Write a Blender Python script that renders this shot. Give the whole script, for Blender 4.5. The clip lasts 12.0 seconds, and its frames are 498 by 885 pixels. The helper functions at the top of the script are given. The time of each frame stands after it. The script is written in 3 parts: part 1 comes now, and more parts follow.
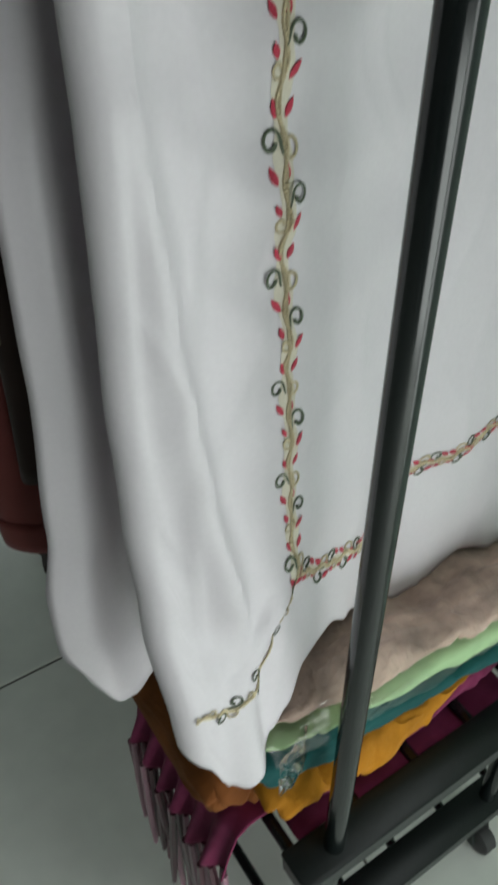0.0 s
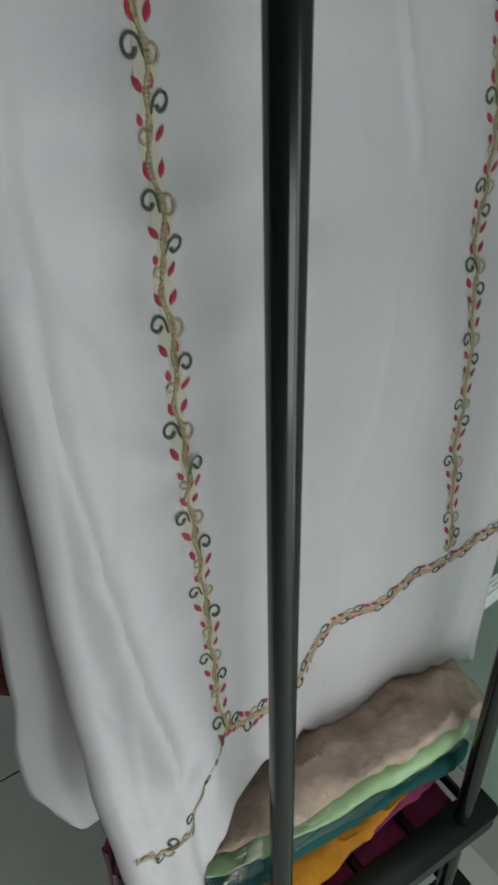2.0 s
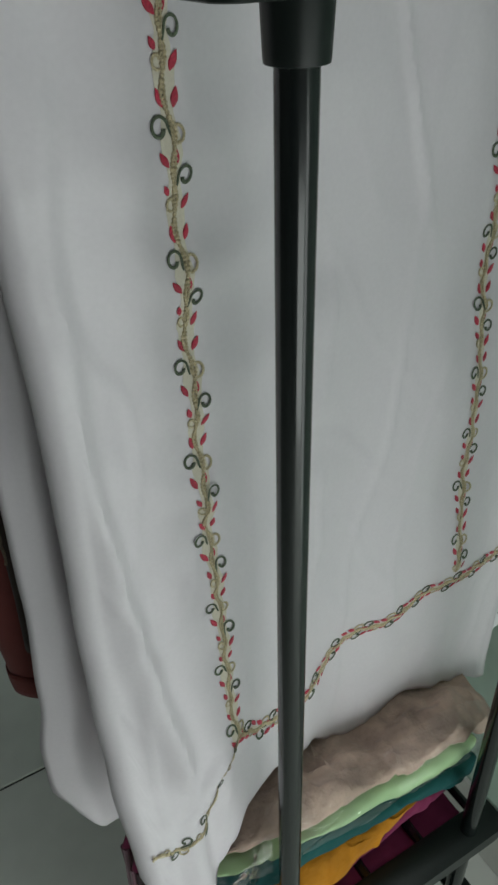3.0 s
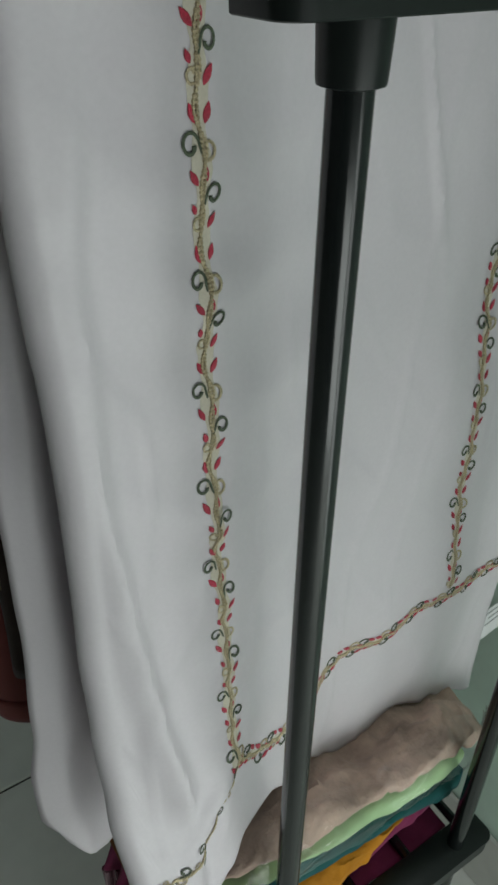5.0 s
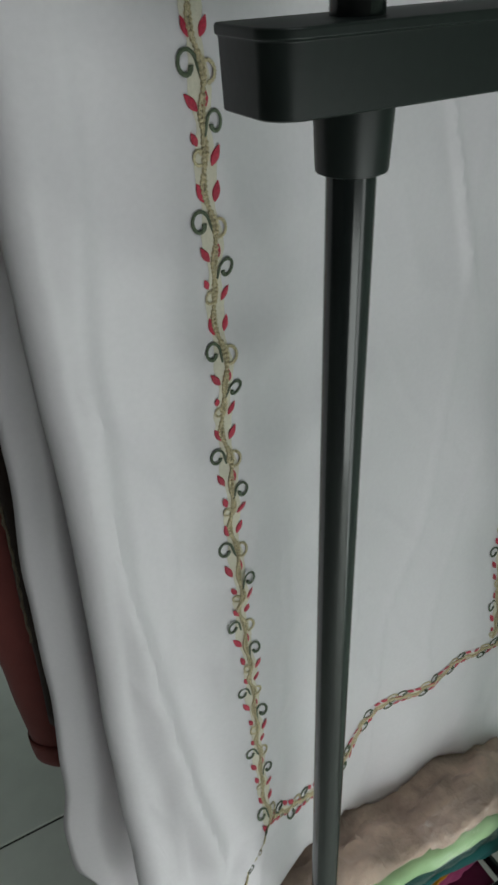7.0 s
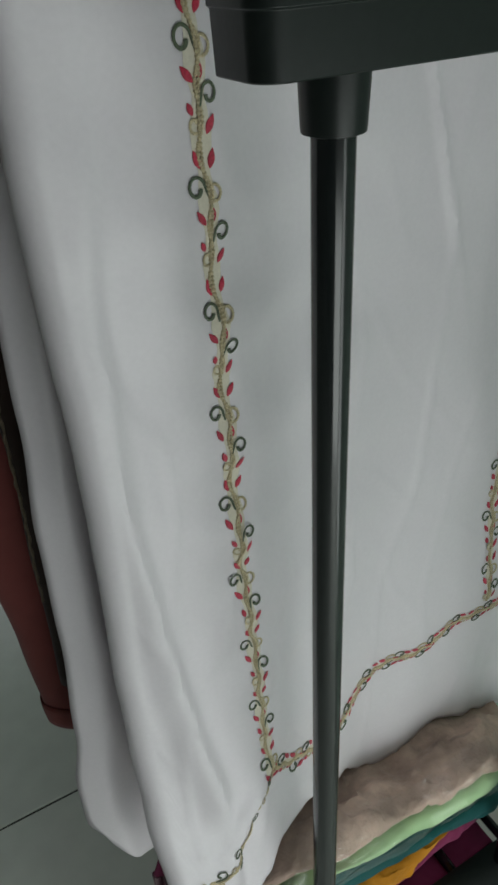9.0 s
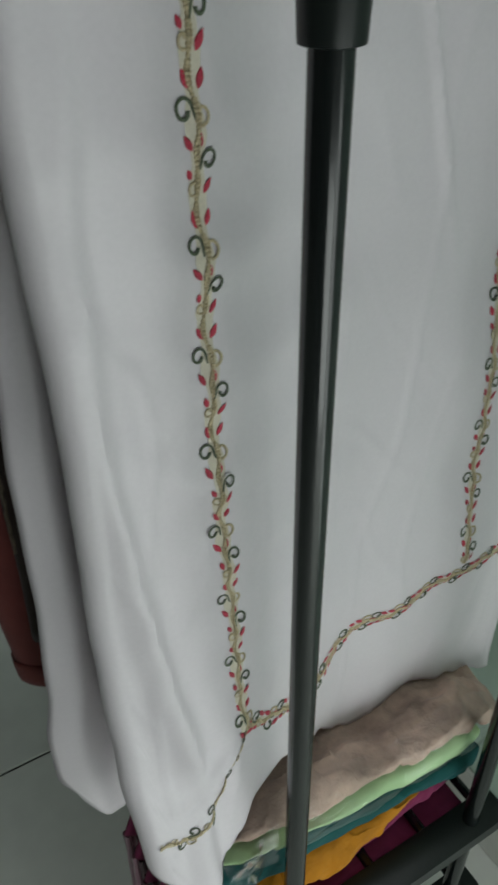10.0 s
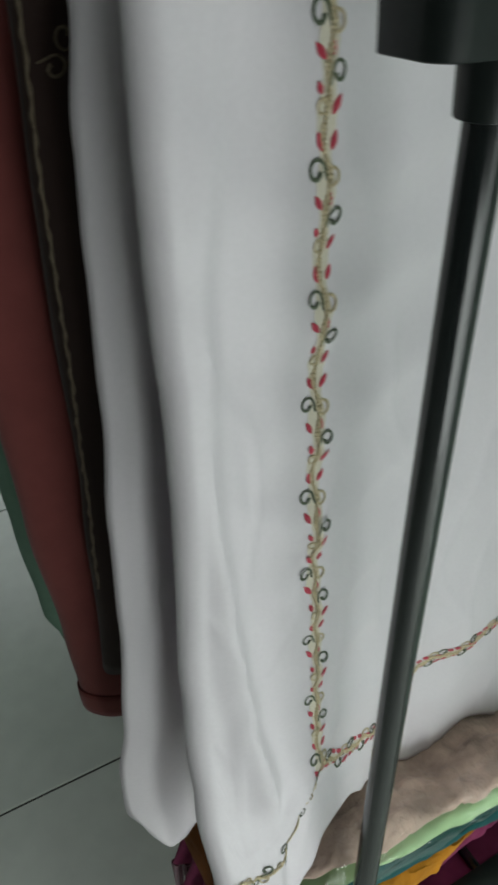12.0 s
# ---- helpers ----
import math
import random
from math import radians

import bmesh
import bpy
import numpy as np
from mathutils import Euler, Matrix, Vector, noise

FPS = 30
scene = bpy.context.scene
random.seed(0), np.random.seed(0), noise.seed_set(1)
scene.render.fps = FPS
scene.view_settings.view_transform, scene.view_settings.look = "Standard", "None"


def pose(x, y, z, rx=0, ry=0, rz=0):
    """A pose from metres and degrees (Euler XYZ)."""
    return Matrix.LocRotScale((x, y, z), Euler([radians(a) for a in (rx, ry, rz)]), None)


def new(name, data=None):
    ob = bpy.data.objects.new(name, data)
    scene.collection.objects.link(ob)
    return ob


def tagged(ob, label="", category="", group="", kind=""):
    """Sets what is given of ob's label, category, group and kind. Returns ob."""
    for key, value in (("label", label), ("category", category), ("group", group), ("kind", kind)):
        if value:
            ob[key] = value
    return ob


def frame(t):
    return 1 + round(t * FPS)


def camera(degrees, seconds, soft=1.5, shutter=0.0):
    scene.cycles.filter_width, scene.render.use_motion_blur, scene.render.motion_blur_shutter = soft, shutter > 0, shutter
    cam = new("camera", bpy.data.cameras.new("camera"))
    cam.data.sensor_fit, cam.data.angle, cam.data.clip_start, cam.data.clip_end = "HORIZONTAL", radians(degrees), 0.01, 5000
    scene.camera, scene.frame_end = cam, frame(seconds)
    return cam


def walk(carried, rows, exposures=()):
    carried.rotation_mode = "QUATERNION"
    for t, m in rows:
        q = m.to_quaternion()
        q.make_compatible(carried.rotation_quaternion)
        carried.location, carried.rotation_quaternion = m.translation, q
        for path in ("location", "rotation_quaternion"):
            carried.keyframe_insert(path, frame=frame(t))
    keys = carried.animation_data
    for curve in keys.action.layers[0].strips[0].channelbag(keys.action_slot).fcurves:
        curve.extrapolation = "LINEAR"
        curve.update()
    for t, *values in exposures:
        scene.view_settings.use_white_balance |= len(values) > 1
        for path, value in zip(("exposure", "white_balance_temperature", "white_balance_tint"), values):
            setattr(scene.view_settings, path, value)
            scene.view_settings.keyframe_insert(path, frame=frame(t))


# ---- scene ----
cam = camera(36.80, 12.0, soft=2.7, shutter=0.5)
# seconds, eye x y z, pitch, roll, yaw
PATH = [
    (0, 0.2713, 0.1876, 1.1645, -39.197, 0.400, -32.984),
    (0.5, 0.2982, 0.1838, 1.2044, -36.797, -0.400, -32.651),
    (1, 0.3279, 0.1388, 1.2766, -37.107, 0.525, -31.803),
    (1.5, 0.3200, 0.1293, 1.2919, -36.020, 1.240, -33.688),
    (2, 0.3159, 0.1398, 1.3056, -35.420, 1.521, -31.946),
    (2.5, 0.3164, 0.1228, 1.3337, -35.096, 1.691, -29.310),
    (4.5, 0.2869, 0.1140, 1.3483, -34.814, 1.496, -31.983),
    (5, 0.2922, 0.1551, 1.3463, -35.158, -0.604, -33.483),
    (5.5, 0.2982, 0.1612, 1.3643, -34.148, 0.469, -29.428),
    (6, 0.2900, 0.1646, 1.3663, -34.092, -0.531, -31.383),
    (6.5, 0.2844, 0.1760, 1.3678, -33.355, 1.515, -31.408),
    (7, 0.3208, 0.1587, 1.3671, -33.704, 2.521, -28.167),
    (9, 0.3063, 0.1257, 1.3626, -34.026, 3.476, -27.784),
    (9.5, 0.2818, 0.1465, 1.3429, -33.406, 1.243, -33.669),
    (10, 0.3032, 0.1301, 1.3401, -36.059, 1.065, -29.948),
    (10.5, 0.2952, 0.1363, 1.3317, -36.050, 0.789, -27.146),
    (11, 0.3043, 0.1568, 1.3255, -35.862, 0.599, -32.098),
    (11.5, 0.2911, 0.1416, 1.3557, -34.931, 3.015, -29.479),
    (12, 0.2598, 0.1655, 1.3599, -35.069, 0.813, -28.740),
]

STOPS = [(0, -0.34), (0.5, -0.58), (1, -0.65), (1.5, -0.75), (2.5, -0.76), (4.5, -0.62), (5.5, -0.76), (6.5, -0.68), (7, -0.64), (9.5, -0.69), (10.5, -0.68), (11.5, -0.69), (12, -0.42)]


def seat(x, y, z, pitch, roll, yaw):
    """Camera pose from eye, pitch up, roll and yaw to the left of +y."""
    return pose(0, 0, 0, 0, 0, yaw) @ pose(0, 0, 0, 90 + pitch) @ pose(0, 0, 0, 0, 0, -roll)


walk(cam, [(t, Matrix.Translation((x, y, z)) @ seat(x, y, z, p, r, w)) for t, x, y, z, p, r, w in PATH],
     exposures=STOPS)

# ---- daylight ----
world = bpy.data.worlds.new("daylight")
scene.world = world
world.use_nodes = True
wn = world.node_tree
sky = wn.nodes.new("ShaderNodeTexSky")
sky.sky_type, sky.sun_disc = "NISHITA", False
sky.sun_elevation, sky.sun_rotation = radians(48), radians(200)
wn.nodes["Background"].inputs["Strength"].default_value = 0.08
wn.links.new(sky.outputs["Color"], wn.nodes["Background"].inputs["Color"])


def added_light(x, y, z, w, h, watts, rot, colour):
    """An added area lamp in an unseen opening, in place of the sky's light."""
    lamp = bpy.data.lights.new("added_daylight", "AREA")
    lamp.shape, lamp.size, lamp.size_y, lamp.energy, lamp.color = "RECTANGLE", w, h, watts, colour
    ob = new("added_daylight", lamp)
    ob.matrix_world = pose(x, y, z, *rot)
    return ob


W0, S0, N0 = -2.2, -0.95, 2.6   # faces of the west, south and north walls
WX, FZ, TALL = 0.908, 0.12, 2.7   # face of the green wall, heights of the floor and the ceiling
# unseen openings added for light: south, far and green walls (before the rack), roof
SOUTH = (0.02, 0.88, 0.14, 0.84)
EAST = (-0.88, -0.22, 0.15, 1.10)
ROOF = (0.36, 0.86, -0.60, 0.32)   # added roof opening, unseen: x, x, y, y
added_light((SOUTH[0] + SOUTH[1]) / 2, S0 - 0.04, (SOUTH[2] + SOUTH[3]) / 2, 0.84, 0.68, 12.5, (90, 0, 0), (0.93, 1.0, 0.965))
added_light(WX + 0.04, (EAST[0] + EAST[1]) / 2, (EAST[2] + EAST[3]) / 2, 0.93, 0.64, 8.0, (0, 90, 0), (0.955, 1.0, 0.98))
NORTH = (0.05, 0.88, 0.15, 1.45)   # added opening in the far wall, unseen
added_light((NORTH[0] + NORTH[1]) / 2, N0 + 0.04, (NORTH[2] + NORTH[3]) / 2, 0.81, 1.28, 5, (-90, 0, 0), (0.98, 1.0, 0.985))
added_light((ROOF[0] + ROOF[1]) / 2, (ROOF[2] + ROOF[3]) / 2, 2.74, 0.48, 0.9, 7.0, (0, 0, 0), (0.94, 1.0, 0.98))


# ---- materials ----
def mat(name, base, rough=0.6, metal=0.0, grain=(60, 0.06), stain=(6, 0.06), bump=(120, 0.1, 0.001), sheen=0.0,
        weave=0.0, coat=0.0, spec=0.5, rand=0.0, thin=0.0):
    """A procedural surface: base colour varied at two scales, fine relief, optional woven relief."""
    m = bpy.data.materials.new(name)
    m.use_nodes = True
    t, b = m.node_tree, m.node_tree.nodes["Principled BSDF"]
    b.inputs["Roughness"].default_value, b.inputs["Metallic"].default_value = rough, metal
    b.inputs["Specular IOR Level"].default_value = spec
    b.inputs["Sheen Weight"].default_value = sheen
    b.inputs["Coat Weight"].default_value = coat
    co = t.nodes.new("ShaderNodeTexCoord")

    def tex(scale, detail=4):
        n = t.nodes.new("ShaderNodeTexNoise")
        n.inputs["Scale"].default_value, n.inputs["Detail"].default_value = scale, detail
        t.links.new(co.outputs["Object"], n.inputs["Vector"])
        return n

    def scaled(sock, amount):
        n = t.nodes.new("ShaderNodeMapRange")
        n.inputs["From Min"].default_value, n.inputs["From Max"].default_value = 0.3, 0.7
        n.inputs["To Min"].default_value, n.inputs["To Max"].default_value = 1 - amount, 1 + amount
        t.links.new(sock, n.inputs["Value"])
        return n.outputs["Result"]

    def times(a, b2):
        n = t.nodes.new("ShaderNodeMath")
        n.operation = "MULTIPLY"
        t.links.new(a, n.inputs[0])
        t.links.new(b2, n.inputs[1])
        return n.outputs[0]

    f = times(scaled(tex(grain[0]).outputs["Fac"], grain[1]), scaled(tex(stain[0], 3).outputs["Fac"], stain[1]))
    if rand:
        info = t.nodes.new("ShaderNodeObjectInfo")
        r = t.nodes.new("ShaderNodeMapRange")
        r.inputs["To Min"].default_value, r.inputs["To Max"].default_value = 1 - rand, 1 + rand
        t.links.new(info.outputs["Random"], r.inputs["Value"])
        f = times(f, r.outputs["Result"])
    mul = t.nodes.new("ShaderNodeVectorMath")
    mul.operation = "SCALE"
    mul.inputs[0].default_value = base
    t.links.new(f, mul.inputs["Scale"])
    t.links.new(mul.outputs["Vector"], b.inputs["Base Color"])
    height = tex(bump[0], 5).outputs["Fac"]
    if weave:
        w1 = t.nodes.new("ShaderNodeTexWave")
        w1.bands_direction, w1.inputs["Scale"].default_value = "X", weave
        w2 = t.nodes.new("ShaderNodeTexWave")
        w2.bands_direction, w2.inputs["Scale"].default_value = "Z", weave
        for w in (w1, w2):
            w.inputs["Distortion"].default_value = 0.6
            t.links.new(co.outputs["Object"], w.inputs["Vector"])
        height = times(times(w1.outputs["Fac"], w2.outputs["Fac"]), height)
    bp = t.nodes.new("ShaderNodeBump")
    bp.inputs["Strength"].default_value, bp.inputs["Distance"].default_value = bump[1], bump[2]
    t.links.new(height, bp.inputs["Height"])
    t.links.new(bp.outputs["Normal"], b.inputs["Normal"])
    if thin:
        tr = t.nodes.new("ShaderNodeBsdfTranslucent")
        t.links.new(mul.outputs["Vector"], tr.inputs["Color"])
        mix = t.nodes.new("ShaderNodeMixShader")
        mix.inputs["Fac"].default_value = thin
        t.links.new(b.outputs["BSDF"], mix.inputs[1])
        t.links.new(tr.outputs["BSDF"], mix.inputs[2])
        t.links.new(mix.outputs["Shader"], t.nodes["Material Output"].inputs["Surface"])
    return m


def film_mat(name):
    """Clear packing film: mostly see-through, with sharp reflections."""
    m = bpy.data.materials.new(name)
    m.use_nodes = True
    t = m.node_tree
    t.nodes.remove(t.nodes["Principled BSDF"])
    tr, gl = t.nodes.new("ShaderNodeBsdfTransparent"), t.nodes.new("ShaderNodeBsdfGlossy")
    gl.inputs["Roughness"].default_value = 0.14
    fr = t.nodes.new("ShaderNodeFresnel")
    fr.inputs["IOR"].default_value = 1.6
    mix = t.nodes.new("ShaderNodeMixShader")
    nz = t.nodes.new("ShaderNodeTexNoise")
    nz.inputs["Scale"].default_value = 10
    bp = t.nodes.new("ShaderNodeBump")
    bp.inputs["Strength"].default_value, bp.inputs["Distance"].default_value = 0.4, 0.008
    t.links.new(nz.outputs["Fac"], bp.inputs["Height"])
    t.links.new(bp.outputs["Normal"], gl.inputs["Normal"])
    t.links.new(fr.outputs["Fac"], mix.inputs["Fac"])
    t.links.new(tr.outputs["BSDF"], mix.inputs[1])
    t.links.new(gl.outputs["BSDF"], mix.inputs[2])
    t.links.new(mix.outputs["Shader"], t.nodes["Material Output"].inputs["Surface"])
    return m


M_WHITE = mat("white_crepe", (0.82, 0.78, 0.82), 0.38, sheen=0.0, grain=(300, 0.015), stain=(7, 0.02), weave=420, bump=(500, 0.03, 0.0004), thin=0.18, spec=0.5)
M_BROWN = mat("dark_brown_cloth", (0.035, 0.020, 0.017), 0.85, sheen=0.1, weave=300, bump=(300, 0.3, 0.001), spec=0.2)
M_MAROON = mat("maroon_cloth", (0.17, 0.044, 0.040), 0.85, sheen=0.1, weave=300, bump=(300, 0.3, 0.001), spec=0.2)
M_SAGE = mat("sage_cloth", (0.12, 0.20, 0.15), 0.85, weave=300, bump=(300, 0.3, 0.001), spec=0.2)
M_TAN = mat("dusty_tan_cloth", (0.50, 0.365, 0.295), 0.7, sheen=0.1, grain=(85, 0.12), stain=(20, 0.32), bump=(34, 0.9, 0.014), spec=0.35)
M_MINT = mat("mint_cloth", (0.42, 0.62, 0.33), 0.8, sheen=0.05, stain=(20, 0.08), bump=(70, 0.4, 0.003), spec=0.2)
M_TEAL = mat("teal_cloth", (0.010, 0.085, 0.085), 0.8, sheen=0.05, stain=(20, 0.1), bump=(70, 0.4, 0.003), spec=0.2)
M_OCHRE = mat("ochre_cloth", (0.50, 0.20, 0.012), 0.8, sheen=0.05, stain=(20, 0.16), bump=(36, 0.8, 0.010), spec=0.2)
M_RUST = mat("rust_cloth", (0.20, 0.065, 0.015), 0.8, stain=(20, 0.2), bump=(70, 0.5, 0.003), spec=0.2)
M_PLUM = mat("plum_cloth", (0.22, 0.030, 0.09), 0.8, sheen=0.05, stain=(24, 0.15), bump=(70, 0.5, 0.003), spec=0.2)
M_FRINGE = mat("fringe_thread", (0.085, 0.018, 0.034), 0.30, sheen=0.1, rand=0.5)
M_FRINGE2 = mat("pale_fringe_thread", (0.30, 0.15, 0.20), 0.35, sheen=0.2, rand=0.3)
M_PLASTIC = mat("black_plastic", (0.010, 0.014, 0.013), 0.36, grain=(200, 0.1), bump=(260, 0.10, 0.0006), spec=0.32)
M_TUBE = mat("black_enamel_tube", (0.008, 0.011, 0.011), 0.17, grain=(150, 0.1), bump=(90, 0.03, 0.001))
M_RUBBER = mat("grey_wheel", (0.03, 0.03, 0.03), 0.6)
M_STEEL = mat("caster_steel", (0.5, 0.5, 0.5), 0.3, 1.0)
M_GREEN = mat("green_embroidery", (0.09, 0.115, 0.07), 0.6, grain=(900, 0.3), bump=(900, 0.6, 0.001), rand=0.15)
M_GOLD = mat("gold_bead_cord", (0.60, 0.51, 0.33), 0.34, 0.3, grain=(1500, 0.35), bump=(1400, 0.9, 0.001), rand=0.1)
M_DULLGOLD = mat("dull_gold_cord", (0.12, 0.09, 0.055), 0.6, grain=(900, 0.5), bump=(900, 0.8, 0.001))
M_RED = mat("red_embroidery", (0.50, 0.022, 0.06), 0.55, sheen=0.2, grain=(900, 0.25), bump=(900, 0.6, 0.001), rand=0.12)
M_TULLE = mat("embroidery_ground", (0.70, 0.65, 0.54), 0.8, grain=(600, 0.06), bump=(600, 0.3, 0.0006))
M_WALL = mat("green_wall_paint", (0.66, 0.84, 0.72), 0.6, grain=(40, 0.03), stain=(3, 0.06), bump=(45, 0.2, 0.002))
# unseen walls and ceiling, kept dark to hold down reflections and bounce light
M_PLAIN = mat("dark_unseen_wall", (0.22, 0.21, 0.21), 0.7, grain=(40, 0.03), stain=(3, 0.05), bump=(45, 0.2, 0.002))
M_SKIRT = mat("grey_skirting_tile", (0.60, 0.61, 0.56), 0.35, grain=(30, 0.04), stain=(4, 0.06), bump=(60, 0.05, 0.001))
M_TILE = mat("pale_floor_tile", (0.79, 0.81, 0.75), 0.22, grain=(25, 0.03), stain=(3, 0.06), bump=(30, 0.04, 0.001), rand=0.03)
M_GROUT = mat("dark_grout", (0.10, 0.10, 0.09), 0.9)
M_PAPER = mat("white_tag_card", (0.80, 0.81, 0.82), 0.6, bump=(200, 0.05, 0.0005))
M_INK = mat("grey_print", (0.40, 0.41, 0.42), 0.7)
M_HANGER = mat("dark_hanger_plastic", (0.03, 0.03, 0.03), 0.4)
M_FILM = film_mat("clear_packing_film")


# ---- mesh helpers ----
def link(name, bm, material, parent=None, label="", smooth=True):
    me = bpy.data.meshes.new(name)
    bm.normal_update()
    bm.to_mesh(me)
    bm.free()
    me.materials.append(material)
    if smooth:
        for p in me.polygons:
            p.use_smooth = True
        me.set_sharp_from_angle(angle=radians(40))
    ob = new(name, me)
    if parent is not None:
        ob.parent = parent
    if label:
        ob["label"] = label
    return ob


def part(name, bm, material, parent, label="", smooth=True):
    return link(name, bm, material, parent, label, smooth)


def thing(name, label, category, group="", at=(0, 0, 0)):
    ob = new(name)
    ob.location = at
    ob.empty_display_size = 0.05
    return tagged(ob, label, category, group)


def shared(name, me, parent, m):
    ob = new(name, me)
    ob.parent = parent
    ob.matrix_basis = m
    return ob


def mesh_of(bm, name, material, smooth=True):
    me = bpy.data.meshes.new(name)
    bm.normal_update()
    bm.to_mesh(me)
    bm.free()
    me.materials.append(material)
    for p in me.polygons:
        p.use_smooth = smooth
    return me


def box(x0, x1, y0, y1, z0, z1, bevel=0.0, seg=2):
    bm = bmesh.new()
    bmesh.ops.create_cube(bm, size=1, matrix=Matrix.Translation(((x0 + x1) / 2, (y0 + y1) / 2, (z0 + z1) / 2)) @ Matrix.Diagonal((x1 - x0, y1 - y0, z1 - z0, 1)))
    if bevel:
        bmesh.ops.bevel(bm, geom=bm.edges[:], offset=bevel, segments=seg, profile=0.5, affect="EDGES")
    return bm


def tube(points, radius, sides=10, cap=True, bm=None, taper=None):
    """A round bar swept along a line of points."""
    bm = bm or bmesh.new()
    pts = [Vector(p) for p in points]
    rings, side = [], None
    for i, p in enumerate(pts):
        d = (pts[min(i + 1, len(pts) - 1)] - pts[max(i - 1, 0)]).normalized()
        if side is None:
            side = d.orthogonal().normalized()
        side = (side - d * side.dot(d)).normalized()
        up = d.cross(side)
        r = radius * (taper[i] if taper else 1)
        rings.append([bm.verts.new(p + (side * math.cos(a) + up * math.sin(a)) * r) for a in (2 * math.pi * k / sides for k in range(sides))])
    for a, b in zip(rings, rings[1:]):
        for k in range(sides):
            bm.faces.new((a[k], a[(k + 1) % sides], b[(k + 1) % sides], b[k]))
    if cap:
        bm.faces.new(rings[0][::-1])
        bm.faces.new(rings[-1])
    return bm


def grid(fn, nu, nv, bm=None, closed_u=False):
    """A sheet of (nu+1) x (nv+1) points from fn(i/nu, j/nv)."""
    bm = bm or bmesh.new()
    vs = [[bm.verts.new(fn(i / nu, j / nv)) for j in range(nv + 1)] for i in range(nu if closed_u else nu + 1)]
    n = len(vs)
    for i in range(nu if closed_u else nu):
        a, b = vs[i], vs[(i + 1) % n]
        for j in range(nv):
            bm.faces.new((a[j], b[j], b[j + 1], a[j + 1]))
    return bm


def thicken(ob, t):
    md = ob.modifiers.new("thickness", "SOLIDIFY")
    md.thickness, md.offset = t, 0
    return ob


def lerp(nodes, x):
    """Straight lines through (x, y) nodes."""
    if x <= nodes[0][0]:
        return nodes[0][1]
    for (a, p), (b, q) in zip(nodes, nodes[1:]):
        if x <= b:
            return p + (q - p) * (x - a) / (b - a)
    return nodes[-1][1]


def ease(nodes, x):
    """Smooth steps through (x, y) nodes."""
    if x <= nodes[0][0]:
        return nodes[0][1]
    for (a, p), (b, q) in zip(nodes, nodes[1:]):
        if x <= b:
            s = (x - a) / (b - a)
            return p + (q - p) * s * s * (3 - 2 * s)
    return nodes[-1][1]


# ---- room ----


def structure(name, bm, material, label):
    return tagged(link(name, bm, material, smooth=False), label, name.split("_")[0], kind="structure")



def wall_with_opening(name, along, a0, a1, face, back, op, material, label):
    """A wall in four pieces joined round one opening."""
    bm = bmesh.new()
    for u0, u1, z0, z1 in ((a0, op[0], FZ - 0.03, TALL), (op[1], a1, FZ - 0.03, TALL), (op[0], op[1], FZ - 0.03, op[2]), (op[0], op[1], op[3], TALL)):
        if u1 - u0 < 1e-4 or z1 - z0 < 1e-4:
            continue
        lo, hi = min(face, back), max(face, back)
        dims = (u0, u1, lo, hi, z0, z1) if along == "x" else (lo, hi, u0, u1, z0, z1)
        piece = box(*dims)
        tmp = bpy.data.meshes.new("piece")
        piece.to_mesh(tmp)
        piece.free()
        bm.from_mesh(tmp)
        bpy.data.meshes.remove(tmp)
    return structure(name, bm, material, label)


wall_with_opening("wall_south", "x", W0 - 0.12, WX, S0, S0 - 0.12, SOUTH, M_PLAIN, "unseen closing wall, dark to cut bounce, with an added opening for light")
wall_with_opening("wall_east", "y", S0 - 0.12, N0 + 0.12, WX, WX + 0.12, EAST, M_WALL, "pale green painted wall beside the rack")
wall_with_opening("wall_north", "x", W0, WX, N0, N0 + 0.12, NORTH, M_WALL, "unseen pale green closing wall with an added opening for light")
structure("wall_west", box(W0 - 0.12, W0, S0, N0, FZ - 0.03, TALL), M_PLAIN, "unseen closing wall, dark grey to cut bounce light")
bm = bmesh.new()
for x0, x1, y0, y1 in ((W0 - 0.12, ROOF[0], S0 - 0.12, N0 + 0.12), (ROOF[1], WX + 0.12, S0 - 0.12, N0 + 0.12), (ROOF[0], ROOF[1], S0 - 0.12, ROOF[2]), (ROOF[0], ROOF[1], ROOF[3], N0 + 0.12)):
    piece = box(x0, x1, y0, y1, TALL, TALL + 0.1)
    tmp = bpy.data.meshes.new("piece")
    piece.to_mesh(tmp)
    piece.free()
    bm.from_mesh(tmp)
    bpy.data.meshes.remove(tmp)
structure("ceiling", bm, M_PLAIN, "unseen ceiling, dark to cut bounce, with an added opening for light")
tagged(link("ground", box(-40, 40, -40, 40, FZ - 0.2, FZ - 0.032), M_GROUT, smooth=False), "dull grey paved ground outside", "ground", kind="structure")
skirting = structure("baseboard", box(WX - 0.010, WX - 0.002, S0, N0, FZ + 0.001, FZ + 0.131, 0.002), M_SKIRT, "grey tile skirting along the green wall")

# ---- rack ----
PX0, PX1, PY0, PY1 = 0.50, 0.758, 0.40, 1.30
BASE_Z, SHELF_Z, MID_Z, TOP_Z = 0.236, 0.436, 1.345, 1.72   # top faces of the end pieces
SLATS = [0.465 + 0.079 * i for i in range(5)]
RT = 0.0099


